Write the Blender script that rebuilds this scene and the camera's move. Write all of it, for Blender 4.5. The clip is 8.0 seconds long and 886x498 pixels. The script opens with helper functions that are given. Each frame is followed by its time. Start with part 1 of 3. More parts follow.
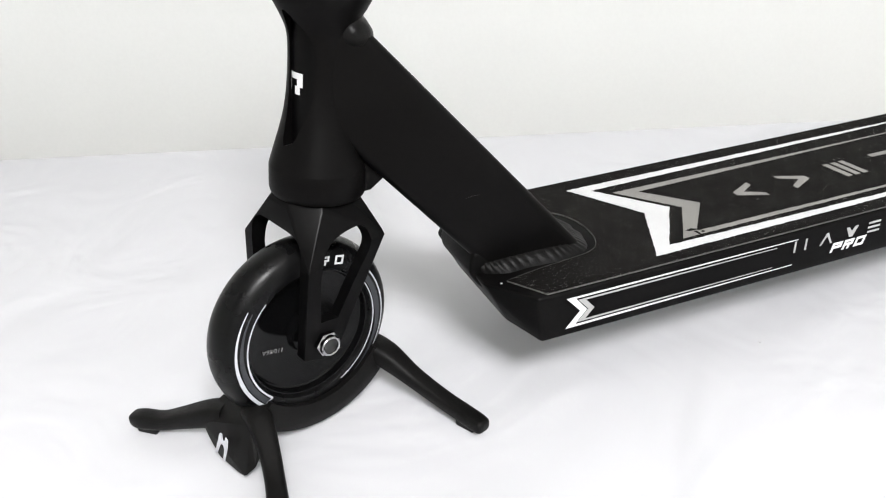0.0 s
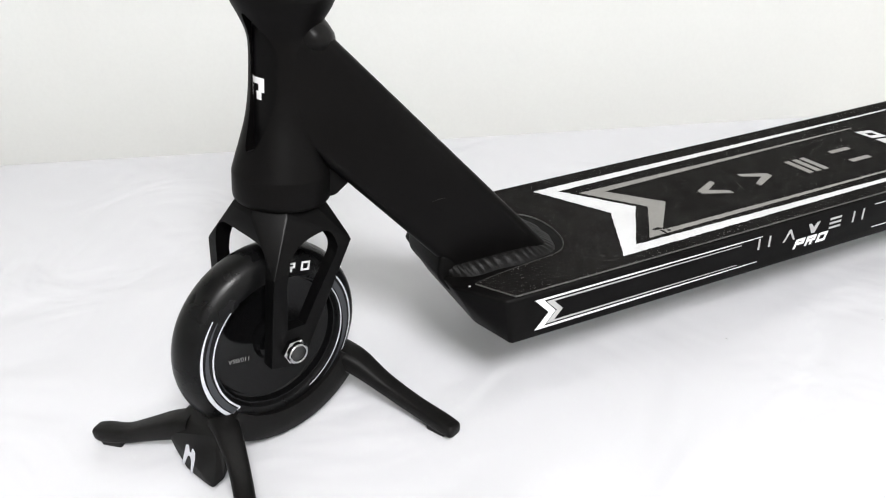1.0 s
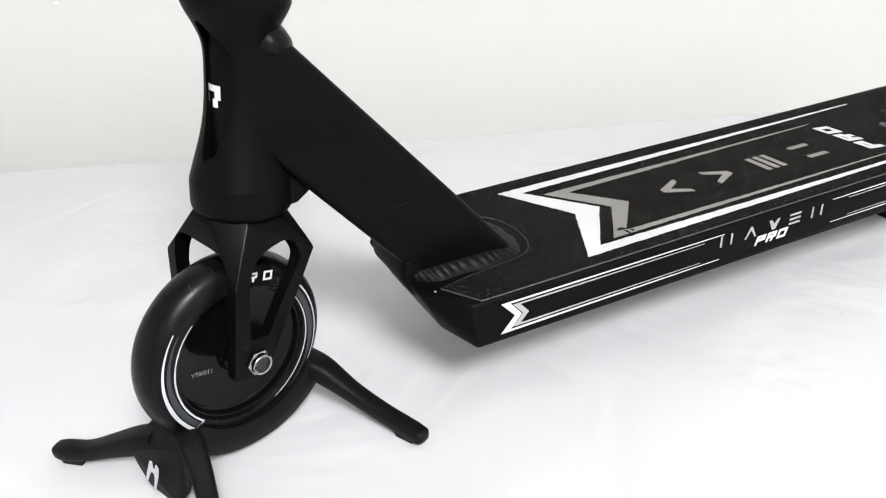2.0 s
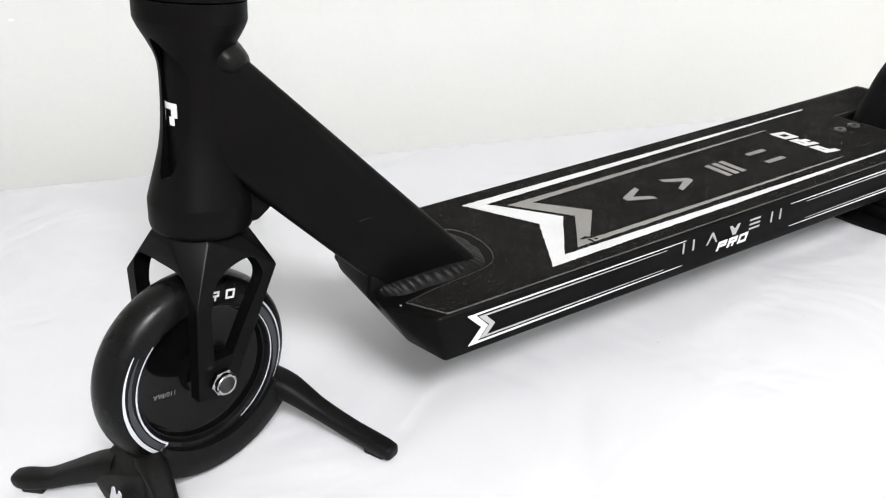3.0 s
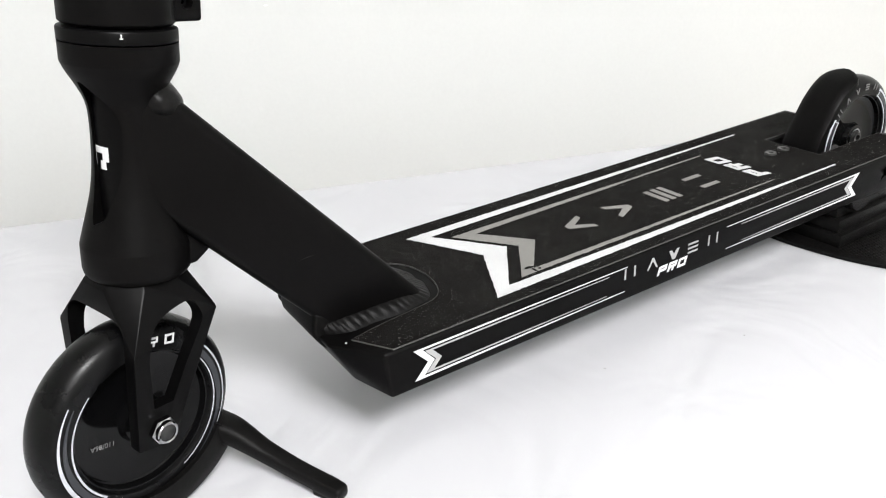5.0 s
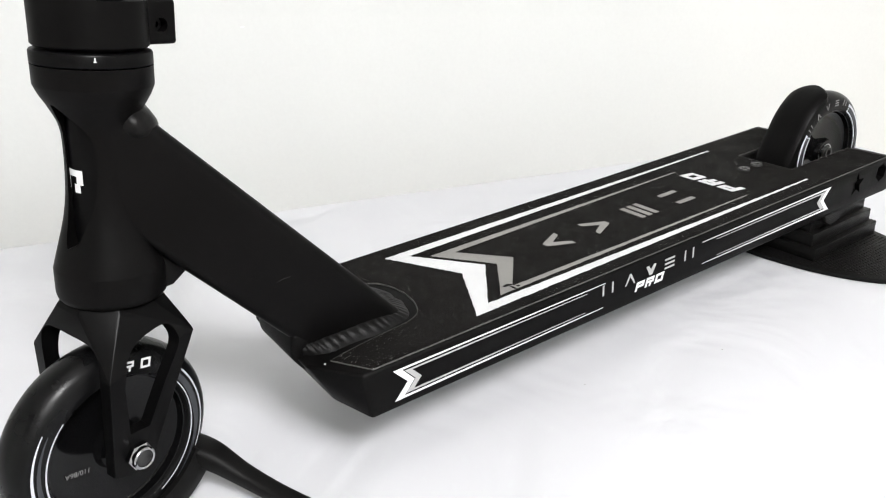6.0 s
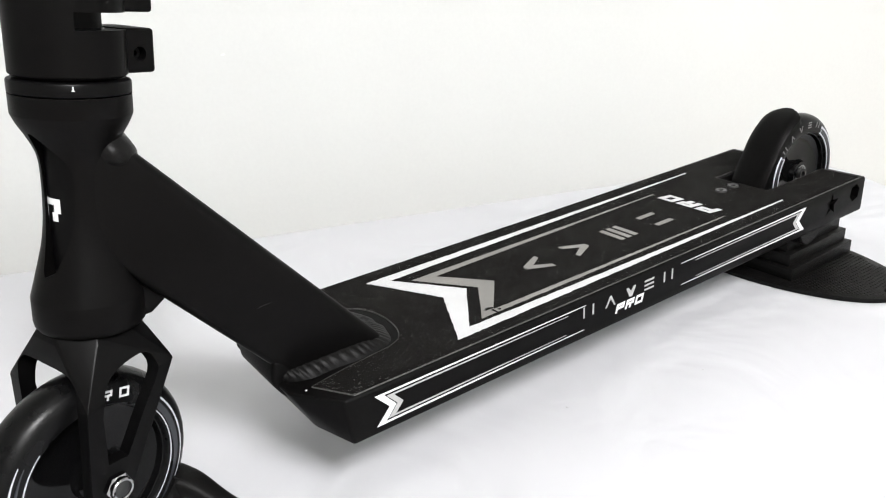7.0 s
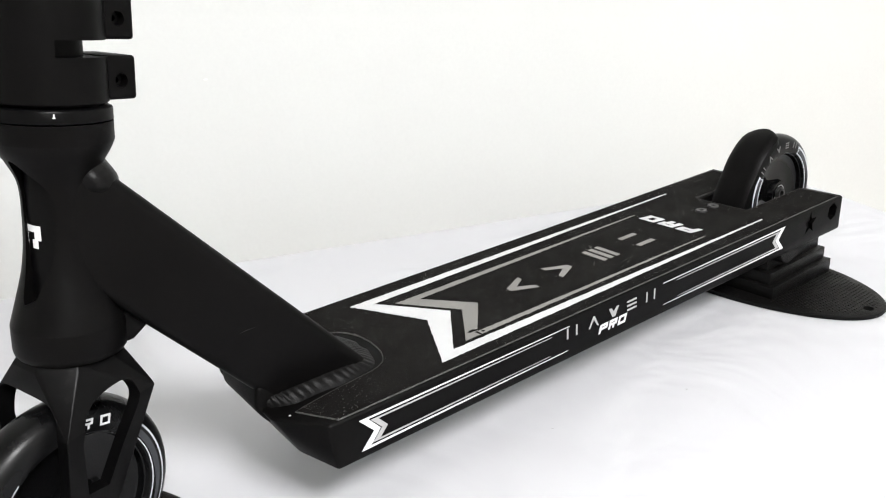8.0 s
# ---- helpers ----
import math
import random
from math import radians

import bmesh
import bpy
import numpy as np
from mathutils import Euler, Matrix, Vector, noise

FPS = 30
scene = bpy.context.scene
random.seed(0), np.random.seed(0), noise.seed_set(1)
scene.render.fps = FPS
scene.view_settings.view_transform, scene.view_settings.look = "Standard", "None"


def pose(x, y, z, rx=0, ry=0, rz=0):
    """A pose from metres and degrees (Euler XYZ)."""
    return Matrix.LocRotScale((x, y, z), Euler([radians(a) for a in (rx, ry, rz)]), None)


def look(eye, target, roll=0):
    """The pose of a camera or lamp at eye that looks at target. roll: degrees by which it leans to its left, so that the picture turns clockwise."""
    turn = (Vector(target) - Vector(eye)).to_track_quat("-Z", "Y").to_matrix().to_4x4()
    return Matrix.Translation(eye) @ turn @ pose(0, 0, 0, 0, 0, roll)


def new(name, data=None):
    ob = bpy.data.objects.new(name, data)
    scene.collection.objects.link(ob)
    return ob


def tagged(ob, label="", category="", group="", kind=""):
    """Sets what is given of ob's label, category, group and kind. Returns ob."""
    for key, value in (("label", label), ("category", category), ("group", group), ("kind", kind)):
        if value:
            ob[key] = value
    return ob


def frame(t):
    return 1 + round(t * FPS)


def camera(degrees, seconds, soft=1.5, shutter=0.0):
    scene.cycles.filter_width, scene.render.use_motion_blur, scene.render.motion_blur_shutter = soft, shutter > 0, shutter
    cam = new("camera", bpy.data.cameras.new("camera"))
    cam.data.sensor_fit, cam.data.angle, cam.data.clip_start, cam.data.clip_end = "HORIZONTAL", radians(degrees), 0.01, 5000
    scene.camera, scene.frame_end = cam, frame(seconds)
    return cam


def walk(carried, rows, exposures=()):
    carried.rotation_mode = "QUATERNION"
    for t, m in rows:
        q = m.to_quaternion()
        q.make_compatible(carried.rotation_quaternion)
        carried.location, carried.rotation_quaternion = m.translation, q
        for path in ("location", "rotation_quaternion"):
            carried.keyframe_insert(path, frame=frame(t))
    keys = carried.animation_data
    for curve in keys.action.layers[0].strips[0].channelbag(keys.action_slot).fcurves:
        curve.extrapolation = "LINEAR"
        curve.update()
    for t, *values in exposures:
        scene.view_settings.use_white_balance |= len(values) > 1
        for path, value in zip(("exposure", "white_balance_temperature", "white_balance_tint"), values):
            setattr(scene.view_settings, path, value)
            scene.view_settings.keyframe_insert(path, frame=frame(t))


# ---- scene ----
cam = camera(59.7, 8.0, soft=1.1)
PATH = [
    (0, (-0.2519, -0.3735, 0.3009), (-0.1863, -0.1968, 0.1998), -2.9),
    (0.5, (-0.2506, -0.3729, 0.3003), (-0.1817, -0.1973, 0.1993), -2.9),
    (1, (-0.2488, -0.3715, 0.3014), (-0.1758, -0.1978, 0.1999), -2.8),
    (2.5, (-0.2429, -0.3682, 0.3026), (-0.1583, -0.1999, 0.2011), -3.0),
    (3, (-0.2411, -0.3689, 0.3032), (-0.1524, -0.2017, 0.2034), -3.1),
    (3.5, (-0.2397, -0.3687, 0.3041), (-0.1466, -0.2026, 0.2065), -3.1),
    (4, (-0.2384, -0.3697, 0.3037), (-0.1412, -0.2046, 0.2082), -3.2),
    (4.5, (-0.2371, -0.3696, 0.3049), (-0.1374, -0.2057, 0.2104), -3.2),
    (6, (-0.2350, -0.3711, 0.3061), (-0.1270, -0.2092, 0.2170), -3.3),
    (6.5, (-0.2350, -0.3719, 0.3069), (-0.1239, -0.2106, 0.2207), -3.3),
    (7, (-0.2344, -0.3734, 0.3067), (-0.1209, -0.2122, 0.2235), -3.4),
    (7.5, (-0.2344, -0.3735, 0.3077), (-0.1182, -0.2130, 0.2268), -3.4),
    (8, (-0.2341, -0.3750, 0.3078), (-0.1157, -0.2147, 0.2299), -3.5),
]
walk(cam, [(t, look(eye, target, roll)) for t, eye, target, roll in PATH])

# ---- light ----
U = 0.00107          # metres per drawing millimetre (110 mm wheel)
world = bpy.data.worlds.new("room_world")
scene.world = world
world.use_nodes = True
world.node_tree.nodes["Background"].inputs[0].default_value = (1.0, 0.98, 0.95, 1)
world.node_tree.nodes["Background"].inputs[1].default_value = 0.05
scene.view_settings.exposure = 0.10


def area(name, at, aim, sx, sy, watts, colour):
    lamp = bpy.data.lights.new(name, "AREA")
    lamp.shape, lamp.size, lamp.size_y, lamp.energy, lamp.color = "RECTANGLE", sx, sy, watts, colour
    ob = new(name, lamp)
    ob.matrix_world = look(at, aim)
    return ob


area("ceiling_lamp", (0.0, -0.65, 2.28), (0.0, -0.65, 0), 1.9, 0.8, 4, (1.0, 0.99, 0.996))
area("ceiling_lamp", (-0.3, -2.2, 2.28), (-0.3, -2.2, 0), 0.8, 0.8, 146, (1.0, 0.99, 0.996))


# ---- materials ----
def material(name, colour, rough=0.5, metal=0.0, grain=0.0, grain_scale=300.0, bump=0.0, bump_scale=900.0, wear=0.0, wear_scale=25.0, spec=0.5, coat=0.0, folds=0.0):
    """A principled surface with fine grain, broad wear and relief, all in object space."""
    m = bpy.data.materials.new(name)
    m.use_nodes = True
    nt = m.node_tree
    b = nt.nodes["Principled BSDF"]
    b.inputs["Roughness"].default_value, b.inputs["Metallic"].default_value = rough, metal
    b.inputs["Specular IOR Level"].default_value = spec
    b.inputs["Coat Weight"].default_value, b.inputs["Coat Roughness"].default_value = coat, rough * 0.8
    co = nt.nodes.new("ShaderNodeTexCoord").outputs["Object"]

    def tex(scale, detail=4):
        n = nt.nodes.new("ShaderNodeTexNoise")
        n.inputs["Scale"].default_value, n.inputs["Detail"].default_value = scale, detail
        nt.links.new(co, n.inputs["Vector"])
        return n.outputs["Fac"]

    def spread(fac, lo, hi):
        n = nt.nodes.new("ShaderNodeMapRange")
        n.inputs["From Min"].default_value, n.inputs["From Max"].default_value = 0.3, 0.7
        n.inputs["To Min"].default_value, n.inputs["To Max"].default_value = lo, hi
        nt.links.new(fac, n.inputs["Value"])
        return n.outputs["Result"]

    if grain or wear:
        a = spread(tex(grain_scale), 1 - grain, 1 + grain)
        w = spread(tex(wear_scale), 1 - wear, 1 + wear)
        mul = nt.nodes.new("ShaderNodeMath")
        mul.operation = "MULTIPLY"
        nt.links.new(a, mul.inputs[0]), nt.links.new(w, mul.inputs[1])
        mix = nt.nodes.new("ShaderNodeVectorMath")
        mix.operation = "SCALE"
        mix.inputs[0].default_value = colour
        nt.links.new(mul.outputs[0], mix.inputs["Scale"])
        nt.links.new(mix.outputs[0], b.inputs["Base Color"])
        nt.links.new(spread(tex(wear_scale * 1.7), max(0.02, rough - 0.08), min(1, rough + 0.08)), b.inputs["Roughness"])
    else:
        b.inputs["Base Color"].default_value = (*colour, 1)
    if bump:
        n = nt.nodes.new("ShaderNodeBump")
        n.inputs["Strength"].default_value, n.inputs["Distance"].default_value = bump, 0.0006
        nt.links.new(tex(bump_scale), n.inputs["Height"])
        nt.links.new(n.outputs[0], b.inputs["Normal"])
        if folds:
            f = nt.nodes.new("ShaderNodeBump")
            f.inputs["Strength"].default_value, f.inputs["Distance"].default_value = folds, 0.012
            soft = nt.nodes.new("ShaderNodeTexNoise")
            soft.inputs["Scale"].default_value, soft.inputs["Detail"].default_value, soft.inputs["Distortion"].default_value = 7.0, 2.5, 1.2
            nt.links.new(co, soft.inputs["Vector"])
            nt.links.new(soft.outputs["Fac"], f.inputs["Height"])
            nt.links.new(f.outputs[0], n.inputs["Normal"])
    return m


BLACK = material("satin_black_anodised_aluminium", (0.0027, 0.0025, 0.0025), 0.42, grain=0.2, bump=0.12, bump_scale=2600, wear=0.3, spec=0.02, coat=0.11)
FORKM = material("satin_black_fork_alloy", (0.0027, 0.0026, 0.0027), 0.36, grain=0.15, bump=0.08, bump_scale=2600, wear=0.25, spec=0.02, coat=0.1)
WELD = material("black_weld_bead", (0.0042, 0.004, 0.004), 0.4, grain=0.3, bump=0.2, bump_scale=900, wear=0.3, spec=0.11)
TYRE = material("black_urethane", (0.0032, 0.0032, 0.0034), 0.3, grain=0.15, wear=0.3, wear_scale=40, bump=0.04, bump_scale=1500, spec=0.16)
CORE = material("glossy_black_wheel_core", (0.0028, 0.0028, 0.003), 0.07, grain=0.05, wear=0.1, spec=0.17)
PLASTIC = material("textured_black_plastic", (0.0042, 0.004, 0.0039), 0.42, grain=0.2, bump=0.4, bump_scale=1500, wear=0.15, spec=0.11)
RUBBER = material("dull_black_rubber", (0.01, 0.01, 0.01), 0.7, grain=0.15, bump=0.3, spec=0.2)
CHROME = material("chrome_steel", (0.42, 0.42, 0.43), 0.1, 1.0, grain=0.05, wear=0.1)
STEEL = material("dark_steel", (0.07, 0.07, 0.07), 0.35, 1.0, grain=0.1, wear=0.1)
WHITE = material("white_print", (0.68, 0.685, 0.695), 0.5, grain=0.03, wear=0.04)
SILVER = material("silver_grey_print", (0.36, 0.36, 0.36), 0.5, grain=0.05, wear=0.06)
GRITWHITE = material("white_print_on_grit", (0.55, 0.555, 0.565), 0.8, grain=0.16, grain_scale=1500, bump=0.6, bump_scale=1500, wear=0.05)
GRITGREY = material("grey_print_on_grit", (0.20, 0.195, 0.185), 0.8, grain=0.16, grain_scale=1500, bump=0.6, bump_scale=1500, wear=0.10)
DIMGREY = material("dim_grey_print", (0.14, 0.14, 0.14), 0.5, grain=0.05, wear=0.06)
RINGWHITE = material("pale_ring_print", (0.5, 0.51, 0.55), 0.4, grain=0.06, wear=0.08)
RINGDARK = material("slate_ring_print", (0.026, 0.028, 0.033), 0.4, grain=0.06, wear=0.08)
EDGE = material("cut_edge_of_grip_tape", (0.055, 0.055, 0.053), 0.8, grain=0.85, grain_scale=900, wear=0.2)
CLOTH = material("white_table_cloth", (0.555, 0.56, 0.582), 0.85, grain=0.012, grain_scale=1400, bump=0.12, bump_scale=1800, wear=0.012, wear_scale=6, spec=0.2, folds=0.65)
PAINT = material("cream_wall_paint", (0.630, 0.640, 0.628), 0.75, grain=0.012, grain_scale=220, bump=0.06, bump_scale=350, wear=0.015, wear_scale=2.5)
SCUFF = material("grey_scuff", (0.76, 0.76, 0.745), 0.8, grain=0.1)
SCUFF2 = material("pale_scratch", (0.06, 0.06, 0.06), 0.6, grain=0.2)
CEIL = material("white_ceiling_paint", (0.8, 0.8, 0.78), 0.85, grain=0.02, wear=0.02, wear_scale=3)
FLOORM = material("beige_floor", (0.42, 0.37, 0.32), 0.6, grain=0.08, wear=0.1, wear_scale=4)


def grip_material(name, base):
    """Coarse black grit: dark sand, its sparkle painted in as scattered bright grains."""
    m = material(name, base, 0.85, grain=0.35, grain_scale=1500, bump=0.9, bump_scale=1500, wear=0.1, spec=0.06)
    nt = m.node_tree
    b = nt.nodes["Principled BSDF"]
    co = nt.nodes.new("ShaderNodeTexCoord").outputs["Object"]
    v = nt.nodes.new("ShaderNodeTexVoronoi")
    v.inputs["Scale"].default_value = 2700
    nt.links.new(co, v.inputs["Vector"])
    sep = nt.nodes.new("ShaderNodeSeparateColor")
    nt.links.new(v.outputs["Color"], sep.inputs[0])
    near = nt.nodes.new("ShaderNodeMath")
    near.operation, near.inputs[1].default_value = "LESS_THAN", 0.42
    nt.links.new(v.outputs["Distance"], near.inputs[0])
    pick = nt.nodes.new("ShaderNodeMath")
    pick.operation, pick.inputs[1].default_value = "GREATER_THAN", 0.935
    nt.links.new(sep.outputs[0], pick.inputs[0])
    both = nt.nodes.new("ShaderNodeMath")
    both.operation = "MULTIPLY"
    nt.links.new(near.outputs[0], both.inputs[0]), nt.links.new(pick.outputs[0], both.inputs[1])
    amt = nt.nodes.new("ShaderNodeMath")
    amt.operation = "MULTIPLY"
    glint = nt.nodes.new("ShaderNodeMath")
    glint.operation, glint.inputs[1].default_value = "POWER", 2.2
    nt.links.new(sep.outputs[1], glint.inputs[0])
    nt.links.new(both.outputs[0], amt.inputs[0]), nt.links.new(glint.outputs[0], amt.inputs[1])
    mix = nt.nodes.new("ShaderNodeMix")
    mix.data_type = "RGBA"
    old = b.inputs["Base Color"].links[0].from_socket
    nt.links.new(amt.outputs[0], mix.inputs["Factor"])
    nt.links.new(old, mix.inputs["A"])
    mix.inputs["B"].default_value = (0.66, 0.64, 0.62, 1)
    nt.links.new(mix.outputs["Result"], b.inputs["Base Color"])
    return m


GRIP = grip_material("black_grit", (0.0048, 0.0043, 0.0040))


# ---- mesh helpers ----
bases = {}


def thing(name, at=(0, 0, 0), **tags):
    ob = new(name)
    ob.location = Vector(at) * U
    ob.empty_display_size = 0.02
    bases[ob.name] = Vector(at) * U
    return tagged(ob, **tags)


def part(name, bm, mat, parent=None, label="", smooth=40):
    """Links a bmesh, drawn in millimetres of the place, as one mesh under a thing or a part."""
    root = bases.get(parent.name, Vector()) if parent else Vector()
    bm.transform(Matrix.Translation(-root) @ Matrix.Scale(U, 4))
    bmesh.ops.recalc_face_normals(bm, faces=bm.faces)
    me = bpy.data.meshes.new(name)
    bm.to_mesh(me)
    bm.free()
    me.materials.append(mat)
    if smooth:
        me.polygons.foreach_set("use_smooth", [True] * len(me.polygons))
        me.set_sharp_from_angle(angle=radians(smooth))
    ob = new(name, me)
    if parent:
        ob.parent = parent
        bases[ob.name] = root
    return tagged(ob, label=label)


def prism(points, lo, hi, axis="z", bevel=0.0, seg=2):
    """A flat outline drawn out from lo to hi. axis z: (x, y); y: (x, z); x: (y, z)."""
    bm = bmesh.new()
    put = {"z": lambda a, b, c: (a, b, c), "y": lambda a, b, c: (a, c, b), "x": lambda a, b, c: (c, a, b)}[axis]
    low = [bm.verts.new(put(a, b, lo)) for a, b in points]
    top = [bm.verts.new(put(a, b, hi)) for a, b in points]
    n = len(points)
    bm.faces.new(low), bm.faces.new(top)
    for i in range(n):
        bm.faces.new((low[i], low[(i + 1) % n], top[(i + 1) % n], top[i]))
    bmesh.ops.recalc_face_normals(bm, faces=bm.faces)
    if bevel:
        bmesh.ops.bevel(bm, geom=list(bm.edges), offset=bevel, segments=seg, profile=0.5, affect="EDGES", clamp_overlap=True)
    return bm


def box(x0, x1, y0, y1, z0, z1, bevel=0.0, seg=2):
    return prism([(x0, y0), (x1, y0), (x1, y1), (x0, y1)], z0, z1, "z", bevel, seg)


def lathe(profile, m=None, seg=64, closed=False):
    """A turned form about z from (radius, height) pairs."""
    bm = bmesh.new()
    rings = []
    for r, h in profile:
        rings.append([bm.verts.new((r * math.cos(2 * math.pi * i / seg), r * math.sin(2 * math.pi * i / seg), h)) for i in range(seg)])
    pairs = list(zip(rings, rings[1:])) + ([(rings[-1], rings[0])] if closed else [])
    for a, b in pairs:
        for i in range(seg):
            bm.faces.new((a[i], a[(i + 1) % seg], b[(i + 1) % seg], b[i]))
    if not closed:
        bm.faces.new(rings[0]), bm.faces.new(rings[-1])
    if m:
        bm.transform(m)
    return bm


def hull(points, bevel=0.0, seg=2, m=None):
    bm = bmesh.new()
    for p in points:
        bm.verts.new(p)
    bmesh.ops.convex_hull(bm, input=bm.verts)
    bmesh.ops.dissolve_limit(bm, angle_limit=radians(2), verts=bm.verts, edges=bm.edges)
    if bevel:
        bmesh.ops.bevel(bm, geom=list(bm.edges), offset=bevel, segments=seg, profile=0.5, affect="EDGES", clamp_overlap=True)
    if m:
        bm.transform(m)
    return bm


def join(*parts):
    bm = bmesh.new()
    for p in parts:
        me = bpy.data.meshes.new("tmp")
        p.to_mesh(me)
        p.free()
        bm.from_mesh(me)
        bpy.data.meshes.remove(me)
    return bm


def cut(bm, *cutters):
    """bm less the cutters, as a new bmesh."""
    def ob_of(b):
        me = bpy.data.meshes.new("tmp")
        bmesh.ops.recalc_face_normals(b, faces=b.faces)
        b.to_mesh(me)
        b.free()
        return new("tmp", me)
    body = ob_of(bm)
    tools = [ob_of(c) for c in cutters]
    for t in tools:
        mod = body.modifiers.new("cut", "BOOLEAN")
        mod.operation, mod.object, mod.solver = "DIFFERENCE", t, "EXACT"
    me = bpy.data.meshes.new_from_object(body.evaluated_get(bpy.context.evaluated_depsgraph_get()))
    out = bmesh.new()
    out.from_mesh(me)
    for ob in (body, *tools):
        old = ob.data
        bpy.data.objects.remove(ob)
        bpy.data.meshes.remove(old)
    bpy.data.meshes.remove(me)
    return out


def sweep(points, radii, seg=12, flat=1.0, up=(0, 0, 1), caps=True):
    """A tube of changing radius along points; flat squeezes it along up."""
    bm = bmesh.new()
    pts = [Vector(p) for p in points]
    rings = []
    for i, p in enumerate(pts):
        d = (pts[min(i + 1, len(pts) - 1)] - pts[max(i - 1, 0)]).normalized()
        s = d.cross(Vector(up)).normalized()
        u = s.cross(d)
        rings.append([bm.verts.new(p + (s * math.cos(a) + u * math.sin(a) * flat) * radii[i]) for a in (2 * math.pi * k / seg for k in range(seg))])
    for a, b in zip(rings, rings[1:]):
        for k in range(seg):
            bm.faces.new((a[k], a[(k + 1) % seg], b[(k + 1) % seg], b[k]))
    if caps:
        bm.faces.new(rings[0]), bm.faces.new(rings[-1])
    return bm


def smooth_path(points, n=6):
    """Catmull-Rom through points (each a tuple of any length)."""
    out = []
    pts = [points[0]] + list(points) + [points[-1]]
    for a, b, c, d in zip(pts, pts[1:], pts[2:], pts[3:]):
        for k in range(n):
            t = k / n
            out.append(tuple(0.5 * (2 * q + (r - p) * t + (2 * p - 5 * q + 4 * r - s) * t * t + (3 * q - p - 3 * r + s) * t ** 3) for p, q, r, s in zip(a, b, c, d)))
    out.append(tuple(points[-1]))
    return out


def lettering(text, size, depth, m):
    """Raised letters in the built-in font, centred, in the xy plane of m."""
    cu = bpy.data.curves.new("tmp", "FONT")
    cu.body, cu.size, cu.extrude, cu.align_x, cu.align_y = text, size, depth, "CENTER", "CENTER"
    cu.resolution_u = 4
    ob = new("tmp", cu)
    me = bpy.data.meshes.new_from_object(ob.evaluated_get(bpy.context.evaluated_depsgraph_get()))
    bm = bmesh.new()
    bm.from_mesh(me)
    bpy.data.objects.remove(ob)
    bpy.data.curves.remove(cu)
    bpy.data.meshes.remove(me)
    bm.transform(m)
    return bm


def frame_of(at, right, up):
    """A pose whose x is right and whose y is up."""
    r, u = Vector(right).normalized(), Vector(up).normalized()
    n = r.cross(u)
    return Matrix.Translation(at) @ Matrix((r, u, n)).transposed().to_4x4()


# ---- the room ----
BACK = Vector((-0.934, 0.357, 0))       # along the table's back edge
NEAR = Vector((-0.357, -0.934, 0))      # from the back edge towards the camera
CORNER = Vector((676, 132, 0))


def room():
    c = CORNER - NEAR * 150
    along, out = -BACK, -NEAR
    turn = Matrix.Translation(c) @ Matrix((along, out, Vector((0, 0, 1)))).transposed().to_4x4()
    for name, dims in (("wall_north", (-2700, 1500, 0, 100, -720, 2180)), ("wall_south", (-2700, 1500, -3100, -3000, -720, 2180)),
                       ("wall_east", (1500, 1600, -3100, 100, -720, 2180)), ("wall_west", (-2800, -2700, -3100, 100, -720, 2180))):
        bm = box(*dims)
        bm.transform(turn)
        tagged(part(name, bm, PAINT, smooth=0), "plain cream painted wall", "wall", kind="structure")
    north = bpy.data.objects["wall_north"]
    for place, size in (((101.5, 512, 164), 1.7), ((-220, 635, 134.5), 2.2)):
        bm = lathe([(size, 0), (size * 0.9, 0.3)], frame_of(place, along, (0, 0, 1)) @ Matrix.Diagonal((1.5, 0.6, 1, 1)), 14)
        part("scuff", bm, SCUFF, north, "faint grey scuff")
    bm = box(-2800, 1600, -3100, 100, -780, -720)
    bm.transform(turn)
    tagged(part("floor", bm, FLOORM, smooth=0), "plain beige floor", "floor", kind="structure")
    bm = box(-2800, 1600, -3100, 100, 2180, 2260)
    bm.transform(turn)
    tagged(part("ceiling", bm, CEIL, smooth=0), "plain white ceiling", "ceiling", kind="structure")


